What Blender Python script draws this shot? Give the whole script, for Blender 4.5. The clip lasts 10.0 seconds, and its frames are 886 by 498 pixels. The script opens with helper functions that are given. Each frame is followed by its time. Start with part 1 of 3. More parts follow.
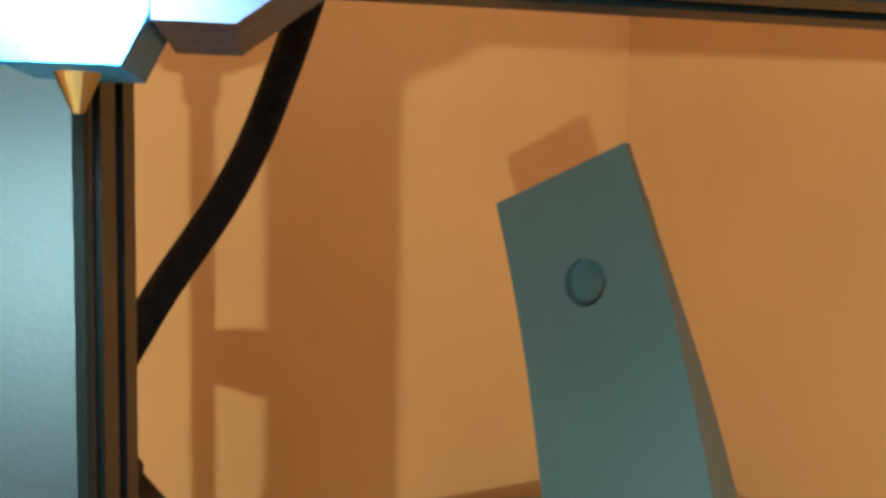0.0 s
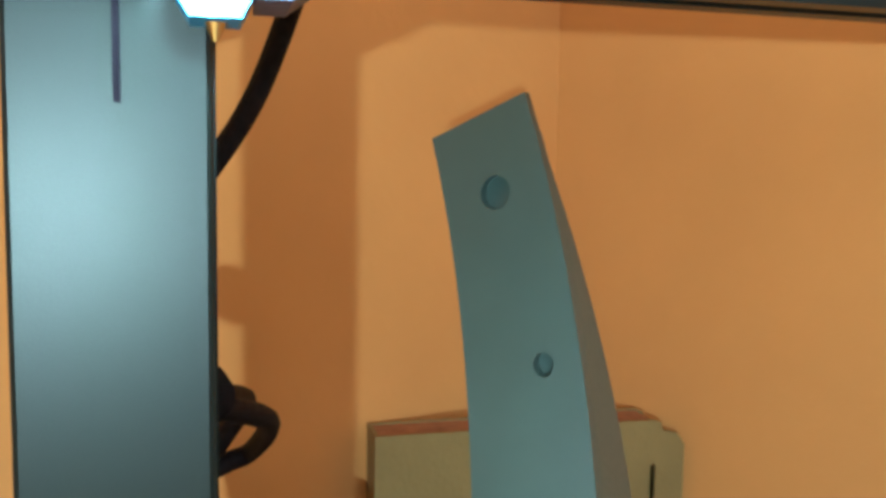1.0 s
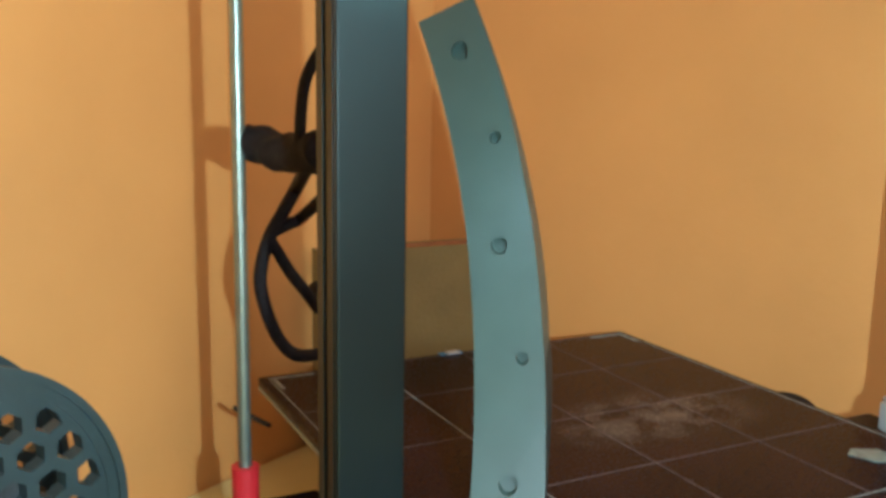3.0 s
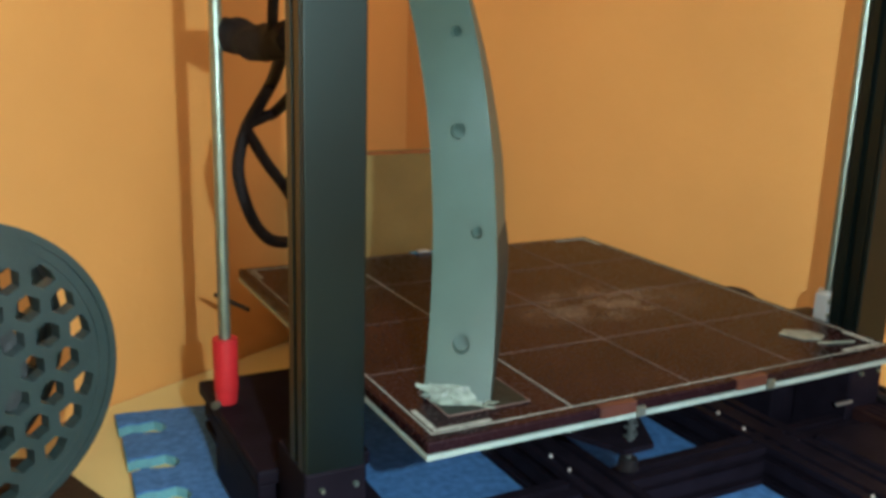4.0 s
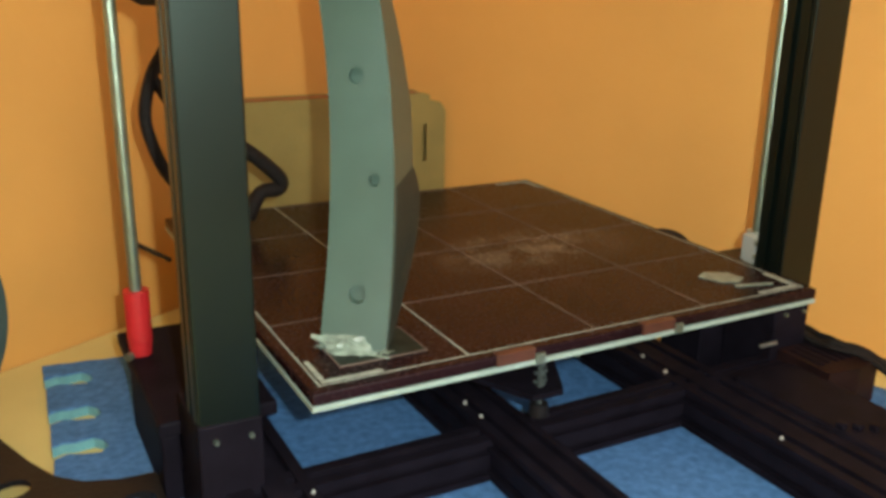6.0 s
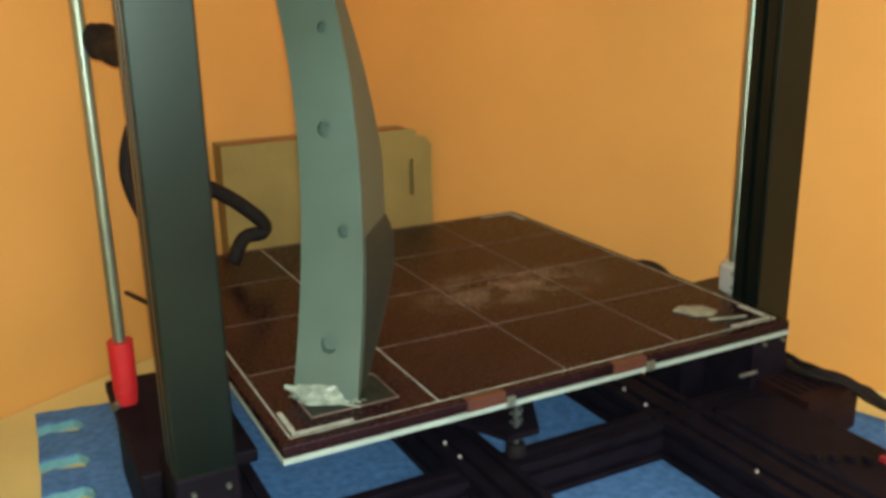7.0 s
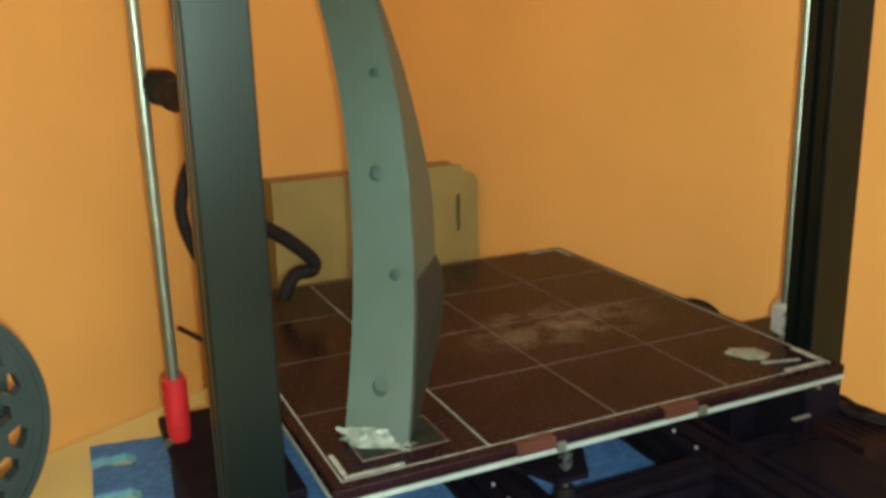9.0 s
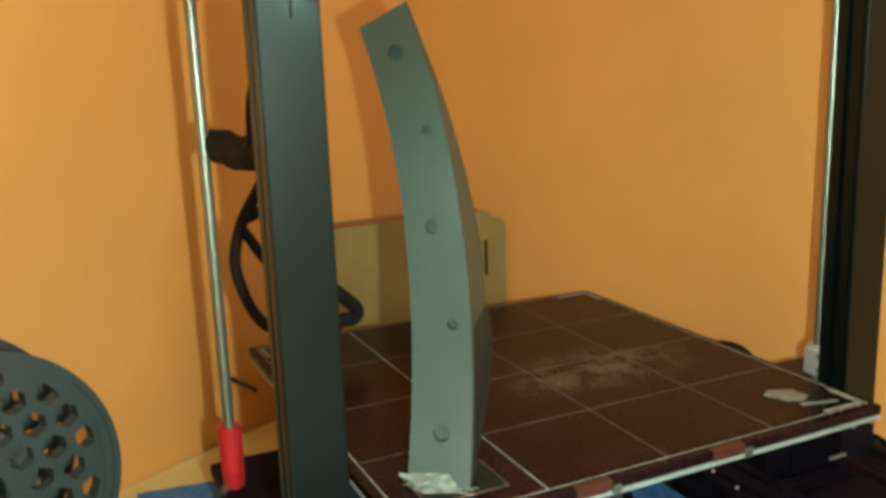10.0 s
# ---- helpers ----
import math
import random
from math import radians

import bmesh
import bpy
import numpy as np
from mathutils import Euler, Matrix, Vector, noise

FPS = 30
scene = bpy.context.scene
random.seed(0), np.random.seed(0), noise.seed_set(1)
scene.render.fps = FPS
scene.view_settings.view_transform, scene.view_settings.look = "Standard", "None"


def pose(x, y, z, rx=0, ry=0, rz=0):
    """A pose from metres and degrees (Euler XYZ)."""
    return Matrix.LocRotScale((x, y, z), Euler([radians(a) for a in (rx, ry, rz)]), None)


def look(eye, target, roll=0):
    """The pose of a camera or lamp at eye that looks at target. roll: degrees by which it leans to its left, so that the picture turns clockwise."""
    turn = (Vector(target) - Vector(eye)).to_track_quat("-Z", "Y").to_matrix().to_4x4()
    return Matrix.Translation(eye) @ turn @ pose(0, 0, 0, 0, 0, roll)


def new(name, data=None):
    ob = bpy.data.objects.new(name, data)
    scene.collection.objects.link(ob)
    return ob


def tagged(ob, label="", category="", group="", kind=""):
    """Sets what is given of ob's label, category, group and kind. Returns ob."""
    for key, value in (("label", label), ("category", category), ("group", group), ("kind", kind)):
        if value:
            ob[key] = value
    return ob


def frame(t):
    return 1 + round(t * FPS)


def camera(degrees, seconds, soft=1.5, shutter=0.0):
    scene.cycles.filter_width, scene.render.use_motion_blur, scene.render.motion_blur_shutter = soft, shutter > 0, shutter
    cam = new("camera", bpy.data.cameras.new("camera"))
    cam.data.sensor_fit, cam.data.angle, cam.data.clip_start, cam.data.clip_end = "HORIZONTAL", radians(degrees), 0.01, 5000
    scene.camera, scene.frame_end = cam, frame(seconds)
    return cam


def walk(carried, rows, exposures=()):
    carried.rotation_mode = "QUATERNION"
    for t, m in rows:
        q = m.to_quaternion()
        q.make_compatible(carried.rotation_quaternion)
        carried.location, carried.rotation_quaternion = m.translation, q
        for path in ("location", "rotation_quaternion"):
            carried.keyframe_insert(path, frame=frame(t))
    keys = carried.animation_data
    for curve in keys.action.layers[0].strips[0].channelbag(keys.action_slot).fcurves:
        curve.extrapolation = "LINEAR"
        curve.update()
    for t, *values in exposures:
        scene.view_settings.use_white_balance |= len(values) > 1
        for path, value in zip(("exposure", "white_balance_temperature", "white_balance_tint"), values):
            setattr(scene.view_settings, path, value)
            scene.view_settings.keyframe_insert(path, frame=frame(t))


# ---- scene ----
cam = camera(52.8, 10.0, soft=3.6)

PATH = [
    (0, (0.0016, -0.0300, 0.3860), (0.1997, 0.9468, 0.3042), 1.00),
    (0.5, (0.0040, -0.0980, 0.3720), (0.2006, 0.8766, 0.2647), 1.00),
    (1, (-0.0130, -0.1150, 0.3710), (0.2333, 0.8490, 0.2712), 1.00),
    (1.5, (-0.0310, -0.1330, 0.3710), (0.2641, 0.8183, 0.2815), 1.00),
    (2, (-0.0500, -0.1650, 0.3600), (0.3089, 0.7598, 0.2336), 1.00),
    (2.5, (-0.1180, -0.2680, 0.3430), (0.3132, 0.6221, 0.1952), 1.00),
    (3, (-0.1870, -0.3280, 0.3330), (0.2591, 0.5505, 0.1623), 1.00),
    (4.5, (-0.1951, -0.3875, 0.2965), (0.2644, 0.4613, 0.0347), 1.95),
    (5, (-0.1830, -0.3844, 0.2931), (0.2825, 0.4565, 0.0169), 2.04),
    (5.5, (-0.1729, -0.3946, 0.3011), (0.2858, 0.4458, 0.0125), 1.91),
    (6, (-0.1378, -0.3995, 0.3103), (0.3108, 0.4425, 0.0106), 0.91),
    (7.5, (-0.1154, -0.4209, 0.3371), (0.3260, 0.4359, 0.0704), -1.80),
    (8, (-0.1180, -0.4178, 0.3304), (0.3322, 0.4377, 0.0745), -2.16),
    (8.5, (-0.1206, -0.4126, 0.3393), (0.3267, 0.4405, 0.0706), -1.68),
    (9, (-0.1214, -0.4143, 0.3446), (0.2786, 0.4657, 0.0884), -1.52),
    (9.5, (-0.1364, -0.4273, 0.3454), (0.2609, 0.4610, 0.1148), -2.47),
    (10, (-0.1639, -0.4171, 0.3600), (0.2456, 0.4693, 0.1439), -2.09),
]
EXPOSURES = [(0, -0.25, 5100, 12), (1, -0.10, 5100, 13), (2, 0.08, 5050, 13), (3.2, -0.02, 5050, 10), (4.5, -0.12, 5800, 8), (6, -0.04, 6350, 6), (9, -0.12, 6350, 6), (10, -0.2, 6400, 6)]
walk(cam, [(t, look(eye, target, roll)) for t, eye, target, roll in PATH], EXPOSURES)

# ---- light ----
world = bpy.data.worlds.new("world")
world.use_nodes = True
scene.world = world
sky = world.node_tree.nodes.new("ShaderNodeTexSky")
sky.sky_type, sky.sun_disc = "NISHITA", False
sky.sun_elevation, sky.sun_rotation = radians(35), radians(200)
world.node_tree.links.new(sky.outputs[0], world.node_tree.nodes["Background"].inputs[0])
world.node_tree.nodes["Background"].inputs[1].default_value = 0.1


def area_lamp(name, where, target, w, h, power, colour):
    data = bpy.data.lights.new(name, "AREA")
    data.shape, data.size, data.size_y, data.energy, data.color = "RECTANGLE", w, h, power, colour
    ob = new(name, data)
    ob.matrix_world = look(where, target)
    return ob


# the phone's torch beside its lens, two added fills with no seen source, and the print head's work light
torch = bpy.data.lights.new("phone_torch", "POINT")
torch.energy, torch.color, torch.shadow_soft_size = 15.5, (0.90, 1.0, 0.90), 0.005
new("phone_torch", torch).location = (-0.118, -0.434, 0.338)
# added fill lights, one behind the view and one overhead; no fixture stands there
area_lamp("window_daylight", (0.30, -2.0, 0.98), (0.15, 0.1, 0.1), 1.45, 1.1, 20, (1.0, 0.95, 0.86))
area_lamp("ceiling_lamp_light", (-0.25, -1.25, 1.45), (0.1, 0.0, 0.1), 0.5, 0.5, 5, (1.0, 0.88, 0.70))
led = bpy.data.lights.new("work_light_led", "POINT")
led.energy, led.color, led.shadow_soft_size = 0.45, (0.70, 1.0, 0.90), 0.006
new("work_light_led", led).location = (-0.0128, 0.030, 0.403)


# ---- materials ----
def material(name, colour, rough=0.6, metal=0.0, vary=0.12, scale=40.0, bump=0.1, bump_scale=300.0, spec=0.5, wear=None):
    m = bpy.data.materials.new(name)
    m.use_nodes = True
    n, l = m.node_tree.nodes, m.node_tree.links
    b = n["Principled BSDF"]
    co = n.new("ShaderNodeTexCoord")
    big = n.new("ShaderNodeTexNoise")
    big.inputs["Scale"].default_value, big.inputs["Detail"].default_value = scale, 5
    l.new(co.outputs["Object"], big.inputs["Vector"])
    ramp = n.new("ShaderNodeValToRGB")
    ramp.color_ramp.elements[0].position, ramp.color_ramp.elements[1].position = 0.3, 0.7
    ramp.color_ramp.elements[0].color = (*[c * (1 - vary) for c in colour], 1)
    ramp.color_ramp.elements[1].color = (*[min(1, c * (1 + vary)) for c in colour], 1)
    l.new(big.outputs["Fac"], ramp.inputs["Fac"])
    out = ramp.outputs["Color"]
    if wear:
        spots = n.new("ShaderNodeTexNoise")
        spots.inputs["Scale"].default_value, spots.inputs["Detail"].default_value = wear[1], 8
        l.new(co.outputs["Object"], spots.inputs["Vector"])
        cut = n.new("ShaderNodeMapRange")
        cut.inputs["From Min"].default_value, cut.inputs["From Max"].default_value = wear[2], wear[2] + 0.12
        l.new(spots.outputs["Fac"], cut.inputs["Value"])
        mix = n.new("ShaderNodeMix")
        mix.data_type = "RGBA"
        l.new(cut.outputs[0], mix.inputs["Factor"])
        l.new(out, mix.inputs["A"])
        mix.inputs["B"].default_value = (*wear[0], 1)
        out = mix.outputs["Result"]
    l.new(out, b.inputs["Base Color"])
    b.inputs["Metallic"].default_value = metal
    b.inputs["Specular IOR Level"].default_value = spec
    fine = n.new("ShaderNodeTexNoise")
    fine.inputs["Scale"].default_value, fine.inputs["Detail"].default_value = bump_scale, 4
    l.new(co.outputs["Object"], fine.inputs["Vector"])
    rr = n.new("ShaderNodeMapRange")
    rr.inputs["To Min"].default_value, rr.inputs["To Max"].default_value = max(0.02, rough - 0.08), min(1, rough + 0.08)
    l.new(fine.outputs["Fac"], rr.inputs["Value"])
    l.new(rr.outputs[0], b.inputs["Roughness"])
    bp = n.new("ShaderNodeBump")
    bp.inputs["Strength"].default_value, bp.inputs["Distance"].default_value = bump, 0.002
    l.new(fine.outputs["Fac"], bp.inputs["Height"])
    l.new(bp.outputs[0], b.inputs["Normal"])
    return m


WALL = material("orange_wall_paint", (0.685, 0.340, 0.080), 0.8, vary=0.05, scale=6, bump=0.25, bump_scale=90)
CEIL = material("ceiling_paint", (0.75, 0.72, 0.66), 0.9, vary=0.03, scale=3)
FLOORM = material("floor_tile", (0.35, 0.28, 0.22), 0.5, vary=0.15, scale=4)
TABLE = material("cream_table_laminate", (0.66, 0.55, 0.22), 0.55, vary=0.08, scale=9, bump=0.08)
# the mat's cut sides catch the torch; that lit teal is put into this colour
FOAM_LIT_SIDE = material("lit_side_teal_foam", (0.16, 0.36, 0.40), 0.8, vary=0.15, scale=120, bump=0.4, bump_scale=500, spec=0.1)
FELT = material("blue_felt", (0.080, 0.190, 0.41), 0.95, vary=0.25, scale=160, bump=0.7, bump_scale=700, spec=0.1)
BLACK_ALU = material("black_anodised_aluminium", (0.0025, 0.0048, 0.0042), 0.37, metal=0.0, vary=0.2, scale=30, bump=0.03, bump_scale=1600, spec=0.38)
BLACK_ALU.node_tree.nodes["Principled BSDF"].inputs["Specular Tint"].default_value = (0.80, 1.0, 0.90, 1)
BLACK_PAINT = material("black_powder_coat", (0.0085, 0.0068, 0.0112), 0.55, vary=0.3, scale=50, bump=0.1, bump_scale=900, spec=0.05)
BLACK_PLASTIC = material("black_plastic", (0.011, 0.010, 0.011), 0.38, vary=0.2, scale=60, bump=0.15, spec=0.2)
CABLE = material("black_braided_sleeve", (0.012, 0.010, 0.010), 0.6, vary=0.4, scale=300, bump=0.6, bump_scale=900, spec=0.15)
STEEL = material("steel", (0.27, 0.33, 0.27), 0.40, metal=0.85, vary=0.1, scale=80, bump=0.1)
SCREW = material("bright_zinc", (0.75, 0.78, 0.74), 0.3, metal=0.6, vary=0.1, scale=200)
SPRING = material("dull_spring_steel", (0.09, 0.11, 0.11), 0.45, metal=0.6)
BRASS = material("brass", (0.60, 0.42, 0.16), 0.3, metal=1.0)
ALU = material("bare_aluminium", (0.50, 0.54, 0.52), 0.35, metal=0.35, vary=0.1, scale=50)
RED = material("red_printed_plastic", (0.50, 0.018, 0.022), 0.45, vary=0.12, scale=90, bump=0.3, bump_scale=400)
GREY_PLA = material("grey_printed_plastic", (0.050, 0.086, 0.070), 0.42, vary=0.08, scale=30, bump=0.05, bump_scale=700)
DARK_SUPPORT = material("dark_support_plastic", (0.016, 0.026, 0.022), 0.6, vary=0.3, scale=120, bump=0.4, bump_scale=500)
BRIM = material("thin_dark_brim", (0.014, 0.019, 0.015), 0.4, vary=0.4, scale=120, spec=0.15)
SPOOL = material("green_grey_spool_plastic", (0.027, 0.043, 0.041), 0.36, vary=0.12, scale=60, bump=0.15)
FILAMENT = material("dark_filament", (0.03, 0.035, 0.035), 0.4, vary=0.3, scale=200, bump=0.5)
CARD = material("cardboard", (0.24, 0.175, 0.05), 0.85, vary=0.1, scale=25, bump=0.3, bump_scale=250, wear=((0.22, 0.14, 0.05), 18, 0.68))
CARD_EDGE = material("cardboard_edge", (0.30, 0.13, 0.045), 0.9, vary=0.2, scale=80)
LINE = material("white_print_line", (0.27, 0.30, 0.26), 0.6, vary=0.3, scale=120)
# dimmer tone for the inner and rear grid lines and the brim edge
LINE_DIM = material("dim_print_line", (0.125, 0.090, 0.075), 0.6, vary=0.4, scale=60)
FOIL = material("white_glue_and_tape", (0.19, 0.24, 0.20), 0.3, vary=0.45, scale=90, bump=0.6, bump_scale=150)
GLASS_EDGE = material("pale_glass_edge", (0.28, 0.36, 0.33), 0.3, vary=0.15, scale=60)
CLIP = material("brown_clip", (0.075, 0.026, 0.016), 0.45, vary=0.2, scale=60)
# black case metal with the reddish reflection on it put into the base colour
REDDISH = material("black_metal_red_reflection", (0.016, 0.0070, 0.0072), 0.6, vary=0.3, scale=40, bump=0.15, spec=0.1)
SILICONE = material("pale_blue_silicone_sock", (0.05, 0.26, 0.46), 0.45, vary=0.1, scale=100)
DUCT = material("dark_blue_plastic", (0.035, 0.045, 0.085), 0.4, vary=0.2, scale=60)
GREY_METAL = material("grey_zinc_plate", (0.30, 0.32, 0.31), 0.38, metal=0.7, vary=0.15, scale=60)
# glow of small red LEDs painted as a plain colour, nothing emits
LED_RED = material("red_led_paint", (0.22, 0.012, 0.016), 0.5)


def bed_material():
    m = material("dark_build_plate", (0.0145, 0.0058, 0.0072), 0.26, vary=0.3, scale=25, bump=0.02, bump_scale=400, spec=0.11)
    n, l = m.node_tree.nodes, m.node_tree.links
    b = n["Principled BSDF"]
    base = b.inputs["Base Color"].links[0].from_socket
    co = n.new("ShaderNodeTexCoord")
    mp = n.new("ShaderNodeMapping")
    mp.vector_type = "POINT"
    mp.inputs["Location"].default_value = (-0.243, -0.166, 0)
    l.new(co.outputs["Object"], mp.inputs["Vector"])
    mp2 = n.new("ShaderNodeMapping")
    mp2.inputs["Scale"].default_value = (9.5, 21, 0)
    mp2.inputs["Rotation"].default_value = (0, 0, radians(4))
    l.new(mp.outputs[0], mp2.inputs["Vector"])
    length = n.new("ShaderNodeVectorMath")
    length.operation = "LENGTH"
    l.new(mp2.outputs[0], length.inputs[0])
    dust = n.new("ShaderNodeTexNoise")
    dust.inputs["Scale"].default_value, dust.inputs["Detail"].default_value = 45, 8
    l.new(co.outputs["Object"], dust.inputs["Vector"])
    fall = n.new("ShaderNodeMapRange")
    fall.inputs["From Min"].default_value, fall.inputs["From Max"].default_value = 1.1, 0.2
    l.new(length.outputs["Value"], fall.inputs["Value"])
    cut = n.new("ShaderNodeMapRange")
    cut.inputs["From Min"].default_value, cut.inputs["From Max"].default_value = 0.4, 0.75
    l.new(dust.outputs["Fac"], cut.inputs["Value"])
    mul = n.new("ShaderNodeMath")
    mul.operation = "MULTIPLY"
    l.new(fall.outputs[0], mul.inputs[0])
    l.new(cut.outputs[0], mul.inputs[1])
    mix = n.new("ShaderNodeMix")
    mix.data_type = "RGBA"
    l.new(mul.outputs[0], mix.inputs["Factor"])
    l.new(base, mix.inputs["A"])
    mix.inputs["B"].default_value = (0.19, 0.15, 0.11, 1)
    l.new(mix.outputs["Result"], b.inputs["Base Color"])
    return m


BED = bed_material()
GLOW = bpy.data.materials.new("work_light_glow")
GLOW.use_nodes = True
GLOW.node_tree.nodes["Principled BSDF"].inputs["Emission Color"].default_value = (0.16, 0.66, 1.0, 1)
GLOW.node_tree.nodes["Principled BSDF"].inputs["Base Color"].default_value = (0.02, 0.06, 0.10, 1)
GLOW.node_tree.nodes["Principled BSDF"].inputs["Emission Strength"].default_value = 0.85


# ---- mesh helpers ----
def box(bm, x0, y0, z0, x1, y1, z1, bevel=0.0):
    r = bmesh.ops.create_cube(bm, size=1, matrix=Matrix.LocRotScale(((x0 + x1) / 2, (y0 + y1) / 2, (z0 + z1) / 2), None, (x1 - x0, y1 - y0, z1 - z0)))
    if bevel:
        edges = list({e for v in r["verts"] for e in v.link_edges})
        bmesh.ops.bevel(bm, geom=edges, offset=bevel, segments=2, affect="EDGES", profile=0.5)
    return bm


def boxed(*a, bevel=0.0):
    return box(bmesh.new(), *a, bevel=bevel)


def cyl(bm, r1, r2, h, m, seg=24):
    bmesh.ops.create_cone(bm, cap_ends=True, segments=seg, radius1=r1, radius2=r2, depth=h, matrix=m)
    return bm


def prism(bm, outline, m, depth, holes=()):
    """Extrudes an outline (with holes) in its own x, y plane by depth along z, placed by m."""
    edges = []
    for loop in (outline, *holes):
        vs = [bm.verts.new((x, y, 0)) for x, y in loop]
        edges += [bm.edges.new((vs[i], vs[(i + 1) % len(vs)])) for i in range(len(vs))]
    faces = [g for g in bmesh.ops.triangle_fill(bm, use_beauty=True, use_dissolve=False, edges=edges)["geom"] if isinstance(g, bmesh.types.BMFace)]
    r = bmesh.ops.extrude_face_region(bm, geom=faces)
    top = [g for g in r["geom"] if isinstance(g, bmesh.types.BMVert)]
    bmesh.ops.translate(bm, vec=(0, 0, depth), verts=top)
    bmesh.ops.recalc_face_normals(bm, faces=bm.faces)
    bmesh.ops.transform(bm, matrix=m, verts=bm.verts)
    return bm


def tube(points, radius, seg=10, steps=8):
    """A round cable along a smooth line through the points."""
    pts = [Vector(q) for q in points]
    line = []
    for i in range(len(pts) - 1):
        p0, p1, p2, p3 = pts[max(i - 1, 0)], pts[i], pts[i + 1], pts[min(i + 2, len(pts) - 1)]
        for k in range(steps):
            u = k / steps
            line.append(0.5 * (2 * p1 + (p2 - p0) * u + (2 * p0 - 5 * p1 + 4 * p2 - p3) * u * u + (3 * p1 - p0 - 3 * p2 + p3) * u ** 3))
    line.append(pts[-1])
    bm = bmesh.new()
    rings = []
    for i, q in enumerate(line):
        d = (line[min(i + 1, len(line) - 1)] - line[max(i - 1, 0)]).normalized()
        a = d.orthogonal() if i == 0 else a - d * a.dot(d)
        a.normalize()
        b = d.cross(a)
        rings.append([bm.verts.new(q + radius * (math.cos(t) * a + math.sin(t) * b)) for t in (2 * math.pi * k / seg for k in range(seg))])
    for r0, r1 in zip(rings, rings[1:]):
        for k in range(seg):
            bm.faces.new((r0[k], r0[(k + 1) % seg], r1[(k + 1) % seg], r1[k]))
    bm.faces.new(rings[0][::-1])
    bm.faces.new(rings[-1])
    return bm


def part(name, bm, mat, parent=None, label="", smooth=False):
    me = bpy.data.meshes.new(name)
    bmesh.ops.recalc_face_normals(bm, faces=bm.faces)
    bm.to_mesh(me)
    bm.free()
    me.materials.append(mat)
    if smooth:
        for f in me.polygons:
            f.use_smooth = True
    ob = new(name, me)
    if parent:
        ob.parent = parent
    if label:
        tagged(ob, label)
    return ob


def extrusion(length, w, h, slot=0.006, deep=0.005):
    """A slotted profile bar along z, w by h across, with a slot down each 20 mm of face."""
    def side(n):
        out = []
        for k in range(n):
            c = (k + 0.5) / n
            out.append(c)
        return out
    pts = []
    nx, ny = max(1, round(w / 0.02)), max(1, round(h / 0.02))
    corners = ((-w / 2, -h / 2), (w / 2, -h / 2), (w / 2, h / 2), (-w / 2, h / 2))
    for i in range(4):
        a, b = Vector(corners[i]), Vector(corners[(i + 1) % 4])
        d = (b - a).normalized()
        inward = Vector((-d.y, d.x))
        pts.append(a)
        for c in side(nx if i % 2 == 0 else ny):
            q = a + (b - a) * c
            pts += [q - d * slot / 2, q - d * slot / 2 + inward * deep, q + d * slot / 2 + inward * deep, q + d * slot / 2]
    return prism(bmesh.new(), [tuple(q) for q in pts], Matrix.Identity(4), length)


def moved(bm, m):
    bmesh.ops.transform(bm, matrix=m, verts=bm.verts)
    return bm


TABLE_Z = -0.02
# ---- the room ----
CORNER = Vector((0.268, 0.602, 0))
ALONG_L = Vector((-0.883, -0.469, 0))
ALONG_R = Vector((0.469, -0.883, 0))
FLOOR_Z, CEILING_Z = -0.77, 1.75


def wall(name, a, b, outward, thick=0.12, opening=None):
    """A wall from a to b, thick on the outward side; opening is (from, to, bottom, top) along it."""
    length = (b - a).length
    bm = bmesh.new()
    if opening:
        f, t, lo, hi = opening
        for x0, z0, x1, z1 in ((0, FLOOR_Z, f, CEILING_Z), (t, FLOOR_Z, length, CEILING_Z), (f, FLOOR_Z, t, lo), (f, hi, t, CEILING_Z)):
            box(bm, x0, 0, z0, x1, thick, z1)
    else:
        box(bm, 0, 0, FLOOR_Z, length, thick, CEILING_Z)
    x = (b - a).normalized()
    z = Vector((0, 0, 1))
    y = outward.normalized()
    m = Matrix((x, y, z)).transposed().to_4x4()
    m.translation = (a.x, a.y, 0)
    ob = part(name, moved(bm, m), WALL)
    return tagged(ob, "plain orange painted plaster wall of the room", "wall", kind="structure")


END_L = CORNER + ALONG_L * 2.6
END_R = CORNER + ALONG_R * 2.8
FAR = END_L + ALONG_R * 2.8
wall("wall_north", CORNER, END_L, -ALONG_R)
wall("wall_east", CORNER - ALONG_R * 0.12, END_R + ALONG_R * 0.12, -ALONG_L)
# unseen wall; its opening is added to go with the fill behind
wall("wall_south", END_R, FAR, ALONG_R, opening=(0.35, 1.85, 0.4, 1.55))
wall("wall_west", END_L - ALONG_R * 0.12, FAR + ALONG_R * 0.12, ALONG_L)
for nm, z0, z1, mat, lab in (("floor", FLOOR_Z - 0.1, FLOOR_Z, FLOORM, "brown floor of the room"), ("ceiling", CEILING_Z, CEILING_Z + 0.1, CEIL, "pale painted ceiling")):
    bm = bmesh.new()
    vs = [bm.verts.new((q.x, q.y, z0)) for q in (CORNER - ALONG_R * 0.12 - ALONG_L * 0.12, END_L - ALONG_R * 0.12 + ALONG_L * 0.12, FAR + ALONG_R * 0.12 + ALONG_L * 0.12, END_R + ALONG_R * 0.12 - ALONG_L * 0.12)]
    f = bm.faces.new(vs)
    r = bmesh.ops.extrude_face_region(bm, geom=[f])
    bmesh.ops.translate(bm, vec=(0, 0, z1 - z0), verts=[g for g in r["geom"] if isinstance(g, bmesh.types.BMVert)])
    tagged(part(nm, bm, mat), lab, nm, kind="structure")

